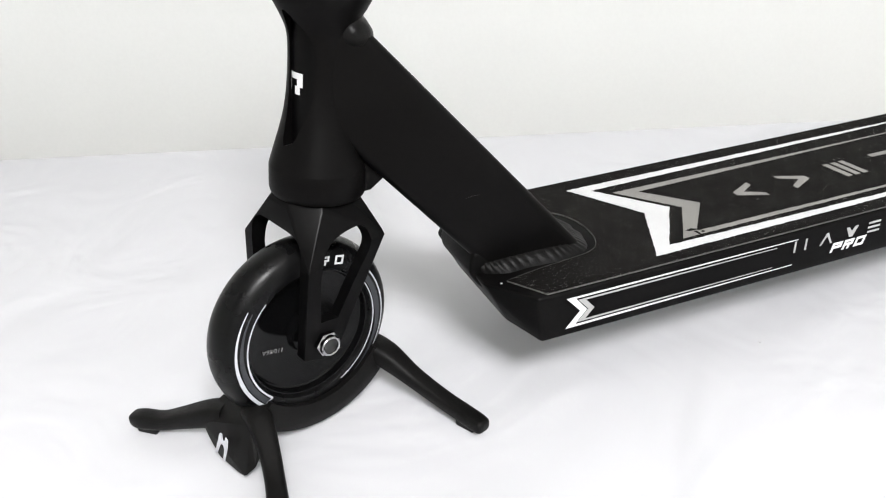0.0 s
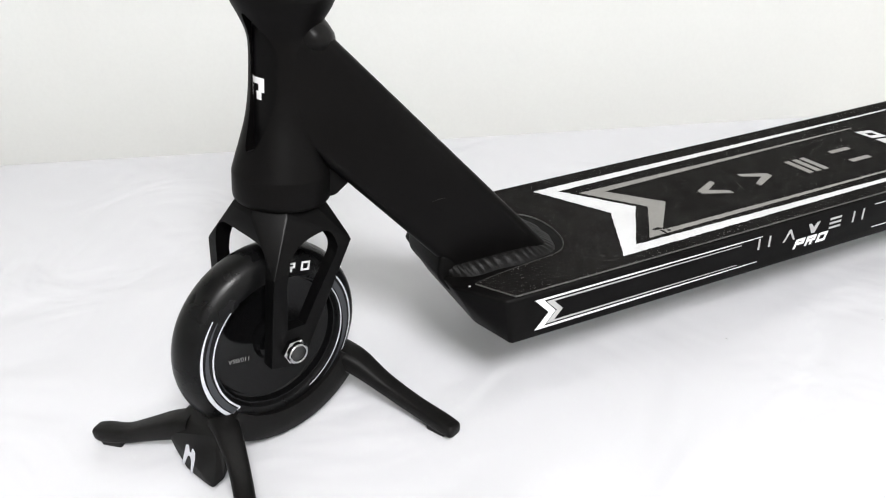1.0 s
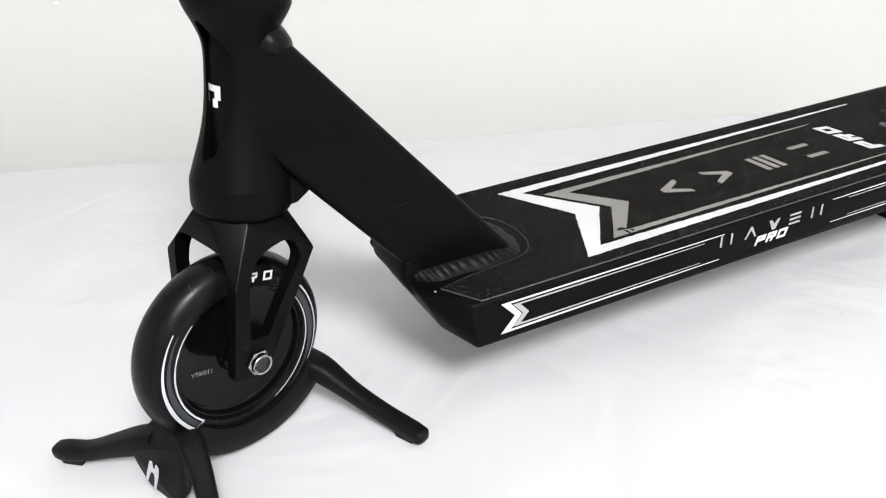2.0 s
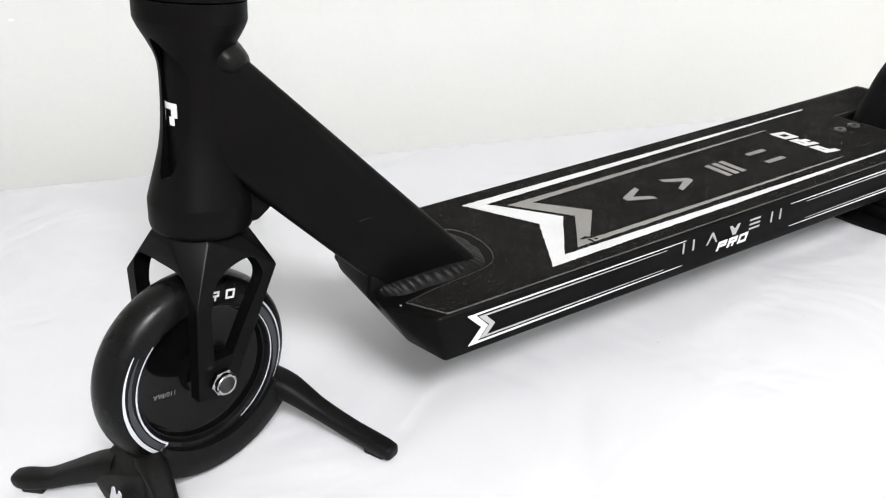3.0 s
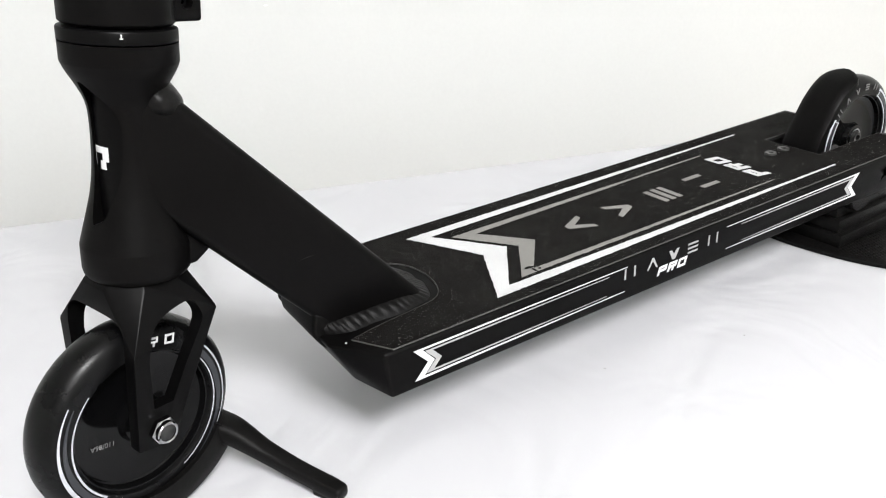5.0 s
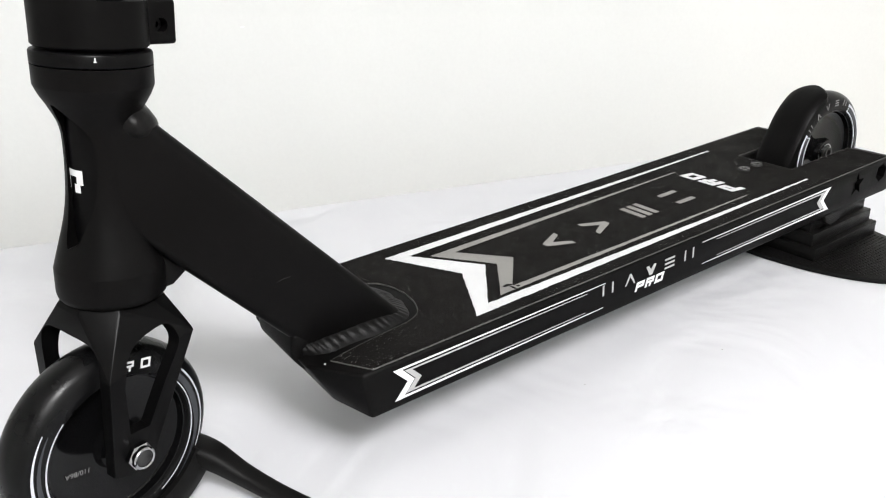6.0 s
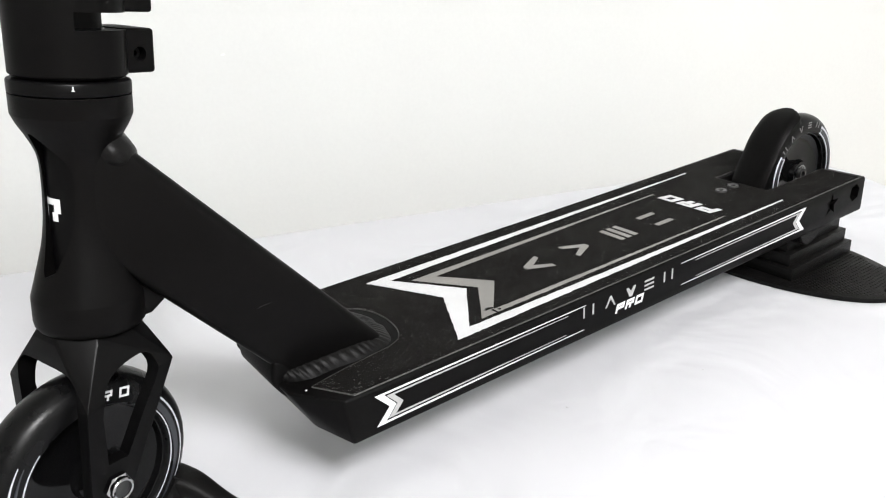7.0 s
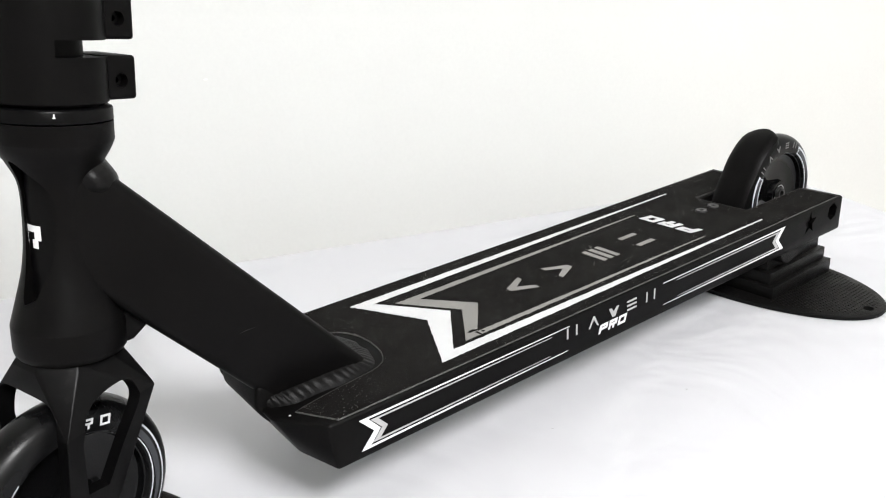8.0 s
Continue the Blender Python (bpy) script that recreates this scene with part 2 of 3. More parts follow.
def table():
    """A table under a white cloth that falls over its edges."""
    t = thing("table", CORNER + BACK * 800 + NEAR * 380 - Vector((0, 0, 720)), label="long table standing against the cream wall, hidden by its cloth", category="table")
    along, out = -BACK, -NEAR
    turn = Matrix.Translation(CORNER) @ Matrix((along, out, Vector((0, 0, 1)))).transposed().to_4x4()
    bm = box(-1594, -6, -754, -6, -30, -4)
    bm.transform(turn)
    part("tabletop", bm, FLOORM, t)
    for x in (-1560, -50):
        for y in (-720, -50):
            bm = box(x - 20, x + 20, y - 20, y + 20, -720, -30, 2)
            bm.transform(turn)
            part("leg", bm, STEEL, t)
    # the cloth: a top sheet with a rounded edge and a hem that hangs
    bm = bmesh.new()
    hang, rad = 160, 9
    rnd = 75

    def outline(k, n, inset):
        """Point k of n round the rounded rectangle."""
        w, h, r = 1600 - 2 * inset, 760 - 2 * inset, max(rnd - inset, 1)
        side = [(w - 2 * r), math.pi * r / 2, (h - 2 * r), math.pi * r / 2] * 2
        s = k / n * sum(side)
        x, y, a = -1600 + inset + r, -760 + inset, 0.0
        for i, l in enumerate(side):
            if s <= l or i == 7:
                break
            s -= l
            if i % 2 == 0:
                x, y = x + l * math.cos(a), y + l * math.sin(a)
            else:
                cx, cy = x - r * math.sin(a), y + r * math.cos(a)
                a += math.pi / 2
                x, y = cx + r * math.sin(a), cy - r * math.cos(a)
        if i % 2 == 0:
            return x + s * math.cos(a), y + s * math.sin(a)
        cx, cy = x - r * math.sin(a), y + r * math.cos(a)
        a += s / r
        return cx + r * math.sin(a), cy - r * math.cos(a)

    n = 360
    prev = None
    for inset, z in ((rad, 0), (rad * 0.5, -rad * 0.13), (rad * 0.15, -rad * 0.5), (0, -rad), (-2, -60), (-4, -hang)):
        ring = []
        for k in range(n):
            x, y = outline(k, n, max(inset, 0))
            f = 0 if inset >= 0 else -inset * (1 + 2.2 * noise.noise((x * 0.02, y * 0.02, 3.0)))
            dx, dy = x + 800, y + 380
            ring.append(bm.verts.new((x + f * (1 if dx > 0 else -1) * (abs(dx) > 780), y + f * (1 if dy > 0 else -1) * (abs(dy) > 360), z)))
        if prev:
            for k in range(n):
                bm.faces.new((prev[k], prev[(k + 1) % n], ring[(k + 1) % n], ring[k]))
        else:
            first = ring
        prev = ring
    bm.faces.new(first)
    bm.transform(turn)
    cloth = part("tablecloth", bm, CLOTH, None)
    tagged(cloth, "white slightly wrinkled cloth spread over the table", "tablecloth")


room()
table()

# ---- scooter ----
DECK_TOP, DECK_LOW, HALF = 74.5, 44.8, 58.5
scooter = thing("kick_scooter", (-173, 0, 0), label="black freestyle scooter with white and grey deck graphics on stands", category="scooter")

# deck: a flat hollow section with two rear arms round the wheel
plan = [(-78, -58.5), (-97, -32), (-97, 34), (-78, 63.5), (418, 67.5), (418, 23), (331, 23), (331, -23), (418, -23), (418, -58.5)]
deck_bm = prism(plan, DECK_LOW, DECK_TOP, "z")
for v in deck_bm.verts:
    if v.co.x < -70 and v.co.z < 50:
        v.co.x += 14 if abs(v.co.y) < 40 else 2
        v.co.z += 2.2
bmesh.ops.bevel(deck_bm, geom=[e for e in deck_bm.edges if e.calc_length() > 1], offset=2.2, segments=3, profile=0.5, affect="EDGES", clamp_overlap=True)


def hexagon(x, z, r):
    return [(x + r * math.cos(math.pi / 3 * k + 0.3), z + r * math.sin(math.pi / 3 * k + 0.3)) for k in range(6)]


def star(x, z, r):
    return [(x + (r if k % 2 == 0 else r * 0.42) * math.cos(math.pi / 5 * k + 1.57), z + (r if k % 2 == 0 else r * 0.42) * math.sin(math.pi / 5 * k + 1.57)) for k in range(10)]


deck_bm = cut(deck_bm, prism(hexagon(402, 64, 7.5), -70, -40, "y"), prism(star(367, 62.5, 10), -70, -55, "y"))
deck = part("deck", deck_bm, BLACK, scooter, "satin black aluminium deck")


# grip tape, cut out round the neck
curve = [(-84.5, -36.5), (-66, -33), (-46, -30.5), (-32, -28.5), (-24, -24), (-18.5, -14), (-16.5, 0)]
neck_side = smooth_path(curve, 4)
half = [(410, -57), (-72, -57)] + neck_side
grip_plan = half + [(x, 62 if y == -57 else -y) for x, y in reversed(half[:-1])] + [(410, 24.5), (329.5, 24.5), (329.5, -24.5), (410, -24.5)]
part("grip_tape", prism(grip_plan, DECK_TOP, DECK_TOP + 0.8), GRIP, deck, "coarse black grit sheet")


def outline_band(points, width, lo, hi):
    """A thin closed band along an outline."""
    bm = bmesh.new()
    n = len(points)
    ring = []
    for i, (x, y) in enumerate(points):
        p, q = Vector(points[i - 1]), Vector(points[(i + 1) % n])
        c = Vector((x, y))
        d = ((c - p).normalized() + (q - c).normalized())
        d = d.normalized() if d.length > 1e-6 else (q - c).normalized()
        s = Vector((d.y, -d.x)) * width
        ring.append([bm.verts.new((*(c + k), z)) for k, z in ((-s * 0, lo), (s, lo), (s, hi), (-s * 0, hi))])
    for i in range(n):
        a, b = ring[i], ring[(i + 1) % n]
        for k in range(4):
            bm.faces.new((a[k], b[k], b[(k + 1) % 4], a[(k + 1) % 4]))
    return bm


part("grip_edge", outline_band(grip_plan, -0.3, DECK_TOP, DECK_TOP + 0.85), EDGE, deck, "pale cut edge of the grip tape")

part("paint_chip", lathe([(0.7, 0), (0.6, 0.15)], Matrix.Translation((-88, -36.5, DECK_TOP - 0.05)), 9), WHITE, deck, "bright chip in the black finish")

# graphics on the deck
Z0, Z1 = DECK_TOP + 0.7, DECK_TOP + 1.05
RAG = random.Random(4)


def ragged(points, step=1.1, amp=0.32):
    """The outline with the small unevenness of print on grit."""
    out = []
    n = len(points)
    for i in range(n):
        a, b = Vector(points[i]), Vector(points[(i + 1) % n])
        k = max(1, int((b - a).length / step))
        for j in range(k):
            p = a.lerp(b, j / k)
            out.append((p.x + RAG.uniform(-amp, amp), p.y + RAG.uniform(-amp, amp)))
    return out


part("white_chevron", prism(ragged([(-1, 48.7), (24, -1), (-1, -48.7), (318, -45.6), (318, -44.4), (12.5, -41.3), (42, -1), (12.5, 41.6), (322, 48.2), (322, 49.4)]), Z0, Z1), GRITWHITE, deck, "white printed frame with a notched end")
part("grey_chevron", prism(ragged([(23.5, 32.3), (48.5, -4.6), (24.2, -38.3), (258, -35.6), (258, -34.8), (36.5, -33.9), (62, -4.4), (38.2, 26.9), (260, 32.0), (260, 32.9)]), Z0, Z1), GRITGREY, deck, "grey printed frame with a notched end")


def glyph(kind, w, h, t):
    """Plain strokes for a mark of width w and height h: lists of outlines."""
    if kind == "peak":
        return [[(-w / 2, -h / 2), (-w / 2 + t, -h / 2), (0, h / 2 - 1.6 * t), (w / 2 - t, -h / 2), (w / 2, -h / 2), (t * 0.55, h / 2), (-t * 0.55, h / 2)]]
    if kind == "vee":
        return [[(x, -y) for x, y in o] for o in glyph("peak", w, h, t)]
    if kind == "bars":
        return [[(-w / 2, y), (w / 2, y), (w / 2, y + t), (-w / 2, y + t)] for y in (-h / 2, -t / 2, h / 2 - t)]
    return [[(x, -h / 2), (x + t, -h / 2), (x + t, h / 2), (x, h / 2)] for x in (-w / 2, w / 2 - t)]


def mark(kind, w, h, t, m, depth=0.3):
    bms = []
    for o in glyph(kind, w, h, t):
        bms.append(prism(o, 0, depth))
    bm = join(*bms)
    bm.transform(m)
    return bm


def block_word(w, h, t, m, pitch=1.75, slant=0.0, depth=0.3):
    """The word PRO in square strokes, centred; each letter w wide and h high."""
    q, mid = min(t, h * 0.26), h * 0.5
    p = [(0, 0, t, h), (t, h - q, w, h), (w - t, mid - q / 2, w, h - q), (t, mid - q / 2, w - t, mid + q / 2)]
    r = p + [(w * 0.5, 0, w * 0.5 + t, mid - q / 2)]
    o = [(0, 0, t, h), (w - t, 0, w, h), (t, 0, w - t, q), (t, h - q, w - t, h)]
    bms = []
    for k, strokes in enumerate((p, r, o)):
        x = (k - 1) * w * pitch - w / 2
        bms += [box(x + a, x + c, b - h / 2, d - h / 2, 0, depth) for a, b, c, d in strokes]
    bm = join(*bms)
    bm.transform(m @ Matrix(((1, slant, 0, 0), (0, 1, 0, 0), (0, 0, 1, 0), (0, 0, 0, 1))))
    return bm


for pts in ([(31, -31), (36, -30), (38.5, -32.5), (35.5, -33), (32.5, -32.6)], [(34.5, -33.4), (36, -33.6), (36.6, -39), (35.4, -39.6)], [(38, -35), (40.5, -35.4), (40, -37), (38.6, -36.6)]):
    part("deck_scuff", prism(ragged(pts, 0.8, 0.3), Z1 - 0.1, Z1 + 0.08), GRIP, deck, "dark scuff through the grey print")
# the row of grey marks down the deck, read from the far side
for kind, x in (("peak", 98), ("vee", 137.5), ("bars", 178.5), ("slashes", 218)):
    part("deck_mark", mark(kind, 21.5, 17.5, 4.2, frame_of((x, -3.5, Z0), (0, 1, 0), (-1, 0, 0)), Z1 - Z0), GRITGREY, deck, "plain grey printed mark")
part("deck_word", block_word(14.2, 12, 4.4, frame_of((262, -0.8, Z0), (0, 1, 0), (-1, 0, 0)), 1.22, 0.2, Z1 - Z0), GRITWHITE, deck, "bold white word PRO")

# graphics on the near side of the deck
S0, S1 = -HALF - 0.25, -HALF + 0.5


def side_decal(front):
    def f(x):
        return x if front else 267 - x
    outer = [(-61.8, 70.1), (-53.6, 61.0), (-62.0, 52.0), (87, 52.9), (87, 53.25), (-56.4, 53.3), (-49.6, 61.0), (-56.4, 69.0), (88.5, 69.0), (88.5, 69.4)]
    inner = [(-55.0, 67.9), (-48.8, 61.0), (-55.0, 54.3), (72, 54.7), (72, 55.0), (-50.4, 55.3), (-45.2, 61.0), (-50.4, 66.9), (73.5, 67.0), (73.5, 67.35)]
    part("side_stripe", prism([(f(x), z) for x, z in outer], S0, S1, "y"), WHITE, deck, "thin white side stripe with a notched end")
    part("side_stripe", prism([(f(x), z) for x, z in inner], S0, S1, "y"), SILVER, deck, "thin grey side stripe with a notched end")


side_decal(True)
side_decal(False)
for kind, x, h in (("slashes", 90.8, 7.2), ("peak", 110.2, 7.4), ("vee", 129, 6.6), ("bars", 146.5, 7.2), ("slashes", 165.6, 7.4)):
    part("side_mark", mark(kind, 9.2, h, 2.3 if kind == "vee" else 1.25, frame_of((x, -HALF + 0.05, 65.0 if kind == "vee" else 64.6), (1, 0, 0), (0, 0, 1)), 0.3), SILVER, deck, "plain silver printed mark")
part("side_word", block_word(7.4, 6.0, 1.7, frame_of((128.3, -HALF + 0.05, 57.0), (1, 0, 0), (0, 0, 1)), 1.22, 0.3), WHITE, deck, "slanted white word PRO")

# neck: headtube, down tube, gusset
TILT_AXIS = 8.0
HEAD = Matrix.Translation((-171.4, 0, 120)) @ pose(0, 0, 0, 0, TILT_AXIS, 0)
head_profile = [(13.5, 10), (22, 10), (23.1, 11.5), (23.5, 13.5)] + smooth_path([(23.5, 24), (22.4, 28), (19, 40), (16.6, 50), (15.1, 62), (14.6, 78), (15.4, 87), (18.4, 94), (21.8, 100), (23.5, 104)], 4) + [(23.5, 112), (13.5, 112)]
head_bm = lathe(head_profile, None, 96, True)
slot_right = [(-5.5, 36), (0, 39), (3, 46), (6, 55), (7.3, 66), (7.5, 78), (5.5, 85), (1, 91), (-4, 96)]
slot_left = [(-6.8, 96.6), (-7.4, 92), (-7.2, 78), (-7, 60), (-7, 46), (-6.6, 39)]
slot_outline = smooth_path([(-w, h) for w, h in slot_right + slot_left + slot_right[:1]], 4)[:-1]
slot = prism(slot_outline, -40, -4, "x")
slot.transform(pose(0, 0, 0, 0, 0, 40))
head_bm = cut(head_bm, slot)
head_bm.transform(HEAD)
part("head_tube", head_bm, BLACK, scooter, "turned black head tube with a long front slot")

TUBE_DIR = Vector((0.646, 0, -0.763)).normalized()
TUBE_UP = Vector((0.763, 0, 0.646))
def tube_section(p, hw, hh, r, n=5):
    pts = []
    for sy, sz, a0 in ((1, 1, 0), (-1, 1, 90), (-1, -1, 180), (1, -1, 270)):
        for k in range(n + 1):
            a = radians(a0 + 90 * k / n)
            pts.append(p + Vector((0, 1, 0)) * (sy * (hw - r) + r * math.cos(a)) + TUBE_UP * (sz * (hh - r) + r * math.sin(a)))
    return pts


def down_tube():
    bm = bmesh.new()
    # the middle line of the tube
    mid0, mid1 = Vector((-176, 0, 212.9)), Vector((-38, 0, 50))
    rings = []
    for k in range(17):
        f = k / 16
        p = mid0.lerp(mid1, f)
        rings.append([bm.verts.new(q) for q in tube_section(p, 14.2 + 8.3 * min(1, max(0, f * 1.7 - 0.2)), 22.7, 5.5)])
    for a, b in zip(rings, rings[1:]):
        for i in range(len(a)):
            bm.faces.new((a[i], a[(i + 1) % len(a)], b[(i + 1) % len(a)], b[i]))
    bm.faces.new(rings[0]), bm.faces.new(rings[-1])
    # ends on the deck
    bmesh.ops.bisect_plane(bm, geom=list(bm.verts) + list(bm.edges) + list(bm.faces), plane_co=(0, 0, DECK_TOP - 1), plane_no=(0, 0, -1), clear_outer=True)
    # and on the head tube
    bmesh.ops.bisect_plane(bm, geom=list(bm.verts) + list(bm.edges) + list(bm.faces), plane_co=HEAD @ Vector((1, 0, 50)), plane_no=HEAD.to_3x3() @ Vector((-1, 0, 0)), clear_outer=True)
    return bm


part("down_tube", down_tube(), BLACK, scooter, "broad slanting black tube with rounded edges")
part("weld_web", hull([(x, sy * 11, z) for sy in (-1, 1) for x, z in ((-152, 129), (-146, 129.3), (-138.6, 134.6), (-143, 143), (-153, 146))], 0.8), BLACK, scooter, "welded corner under the slanting tube")
bm = bmesh.new()
bmesh.ops.create_uvsphere(bm, u_segments=28, v_segments=18, radius=1.0)
bm.transform(Matrix.Translation((-147, 0, 205)) @ pose(0, 0, 0, 0, 40, 0) @ Matrix.Diagonal((12, 17, 9.5, 1)))
for v in bm.verts:
    v.co += v.normal * (0.8 * noise.noise(v.co * 0.12) + 0.2 * math.sin(v.co.y * 1.4))
part("gusset", bm, WELD, scooter, "small rounded weld bridge behind the head tube")


def weld_beads():
    """A broad rippled fillet round the foot of the tube."""
    foot = smooth_path([(-91, -10), (-88, -19), (-80, -22), (-66, -22.5), (-48, -22.5), (-37, -21), (-31, -15), (-29, -7), (-29, 0), (-29, 7), (-31, 15), (-37, 21), (-48, 22.5), (-66, 22.5), (-80, 22), (-88, 19), (-91, 10)], 16)
    bm = bmesh.new()
    rows, n, m = [], len(foot), 9
    for i, (x, y) in enumerate(foot):
        p, q = Vector(foot[max(0, i - 1)]), Vector(foot[min(n - 1, i + 1)])
        d = (q - p).normalized()
        out = Vector((d.y, -d.x))
        wide = 6.2 + 0.5 * math.sin(i * 0.23)
        row = []
        for k in range(m):
            u = k / (m - 1)
            ripple = 0.6 * (abs(math.sin(i * 0.62 + 0.9 * u)) - 0.5) * math.sin(math.pi * u)
            bulge = 0.9 * math.sin(math.pi * u)
            o = -1.2 + (wide + 1.2) * u + (bulge + ripple) * 0.6
            h = -0.3 + 7.0 * (1 - u) + (bulge + ripple) * 0.8
            row.append(bm.verts.new((x + out.x * o - 0.84 * max(h, 0), y + out.y * o, DECK_TOP + h)))
        row.append(bm.verts.new((x - out.x * 3, y - out.y * 3, DECK_TOP - 1.5)))
        rows.append(row)
    for a, b in zip(rows, rows[1:]):
        for k in range(m + 1):
            bm.faces.new((a[k], a[(k + 1) % (m + 1)], b[(k + 1) % (m + 1)], b[k]))
    bm.faces.new(rows[0]), bm.faces.new(rows[-1])
    return bm


part("weld_bead", weld_beads(), WELD, scooter, "rippled weld round the foot of the tube")
part("nose_plate", prism([(-99, 79), (-97, 88), (-90, 86), (-74, 76), (-74, 58), (-84, 56), (-94, 66), (-99, 74)], -22, 22, "y", 3, 3), BLACK, scooter, "rounded black nose under the tube")

tube = bpy.data.objects["down_tube"]
part("scratch", sweep([(-101, -22.45, 119.8), (-97, -22.5, 120.5), (-93, -22.45, 120.4)], [0.03, 0.08, 0.03], 6), SCUFF2, tube, "fine pale scratch")

# headset, steerer and clamp
def turned(name, profile, mat, parent, label="", m=HEAD, closed=False, seg=64):
    return part(name, lathe(profile, m, seg, closed), mat, parent, label)


turned("headset_cap", [(23.0, 112.25), (23.6, 112.7), (23.6, 117.0), (23.2, 117.7), (21.8, 118.1), (18, 118.3), (14, 118.4), (14, 112.25)], FORKM, scooter, "thin black headset ring", closed=True)
turned("steerer", [(13.2, 4), (13.2, 118)], FORKM, scooter, "black steerer tube")
STEER = 20.0
TURN = HEAD @ pose(0, 0, 0, 0, 0, STEER)


def clamp_mesh():
    """One sleeve with a relief slot part of the way round and two split ears."""
    body = lathe([(13.9, 119), (21.6, 119), (22.6, 120), (22.6, 171.5), (22, 172), (13.9, 172)], None, 72, True)
    body = cut(body, box(-9, 40, -40, 40, 137.8, 144.5, 0.0))
    ears = []
    for lo, hi, z in ((119.8, 138.2, 127.8), (144.6, 172, 153)):
        ear = prism([(15, -13.2), (32, -13.2), (32, 13.2), (15, 13.2)], lo, hi, "z", 1.5, 3)
        ears.append(cut(ear, bolt_bore(24.4, z), box(10, 40, -1.1, 1.1, lo - 2, hi + 2)))
    bm = join(body, *ears)
    bm.transform(TURN)
    return bm


def bolt_bore(x, z):
    return lathe([(3.0, -20), (3.0, -7)], Matrix.Translation((x, 0, z)) @ pose(0, 0, 0, -90, 0, 0), 24)


clamp = part("clamp", clamp_mesh(), BLACK, scooter, "black handlebar clamp with two bolted ears")
for z in (127.8, 153):
    part("clamp_bolt", lathe([(1.3, 8), (1.3, 9.4), (2.5, 9.6), (2.8, 9.0), (2.8, 8)], TURN @ Matrix.Translation((24.4, 0, z)) @ pose(0, 0, 0, 90, 0, 0), 24, True), FORKM, clamp, "recessed black socket bolt")
part("handlebar_stem", lathe([(11, 119), (13.7, 119), (13.7, 172.5), (17.5, 173), (17.5, 330), (11, 330)], TURN, 48, True), BLACK, scooter)

# fork
AXLE = Vector((-181.5, 0, 61.2))
FORK = Matrix.Translation(AXLE) @ pose(0, 0, 0, 0, TILT_AXIS, 0) @ pose(0, 0, 0, 0, 0, STEER)
RAKE = -10.0


def fork_corner(sx):
    return 53.0 if sx > 0 else 42.0


def fork_mesh():
    """A carved fork: one faceted form, opened for the wheel and between its struts."""
    pts = [(r * math.cos(math.pi / 4 * (k + 0.5)), r * math.sin(math.pi / 4 * (k + 0.5)), s) for r, s in ((21.0, 69.3), (22.5, 67)) for k in range(8)]
    for sy in (-1, 1):
        for sx in (-1, 1):
            pts.append((22 * sx, 30 * sy, fork_corner(sx)))
        pts += [(-21.5, 26.5 * sy, -8), (-2, 26.5 * sy, -8)]
        pts += [(RAKE + 10.5 * math.cos(2 * math.pi * k / 16), 26.5 * sy, 10.5 * math.sin(2 * math.pi * k / 16)) for k in range(16)]
    body = hull(pts, 0.7, 2)
    arch = smooth_path([(-22.6, 42), (-22, 50), (-17.5, 55), (-10, 56), (0, 56), (10, 56), (17.5, 55), (22, 50), (22.6, 42)], 4)
    slot = prism([(-18.6, -30)] + arch + [(18.6, -30)], -60, 60, "x")
    gap = smooth_path([(-3.0, 12), (5.8, 32), (13, 47), (13.4, 54), (10.4, 58.5), (3, 57.8), (-6.5, 54), (-12.8, 47), (-14.8, 37)], 4)
    window = prism([(-13.0, 12)] + gap, -60, 60, "y")
    return cut(body, slot, window)


bm = fork_mesh()
bm.transform(FORK)
fork = part("fork", bm, FORKM, scooter, "faceted black fork with open two-strut legs", smooth=22)


def tube_print(r, a0, a1, lo, hi, m):
    """A printed patch on a round tube."""
    bm = bmesh.new()
    n = 8
    rows = []
    for k in range(n + 1):
        a = radians(a0 + (a1 - a0) * k / n)
        rows.append([bm.verts.new((q * math.cos(a), q * math.sin(a), h)) for q, h in ((r - 0.1, lo), (r + 0.2, lo), (r + 0.2, hi), (r - 0.1, hi))])
    for a, b in zip(rows, rows[1:]):
        for k in range(4):
            bm.faces.new((a[k], b[k], b[(k + 1) % 4], a[(k + 1) % 4]))
    bm.faces.new(rows[0]), bm.faces.new(rows[-1])
    bm.transform(m)
    return bm


steerer_ob = bpy.data.objects["steerer"]
part("steerer_emblem", join(tube_print(13.2, 172, 222, 66.5, 69.3, HEAD), tube_print(13.2, 208, 222, 63, 66.8, HEAD), tube_print(13.2, 202, 215, 59.5, 63.3, HEAD), tube_print(13.2, 174, 186, 61, 66.8, HEAD)), WHITE, steerer_ob, "white angular emblem")
part("cap_mark", join(tube_print(23.6, 259.9, 261.1, 115.4, 117, HEAD), tube_print(23.6, 258.9, 261.9, 115.1, 115.5, HEAD)), WHITE, scooter, "small white tick")


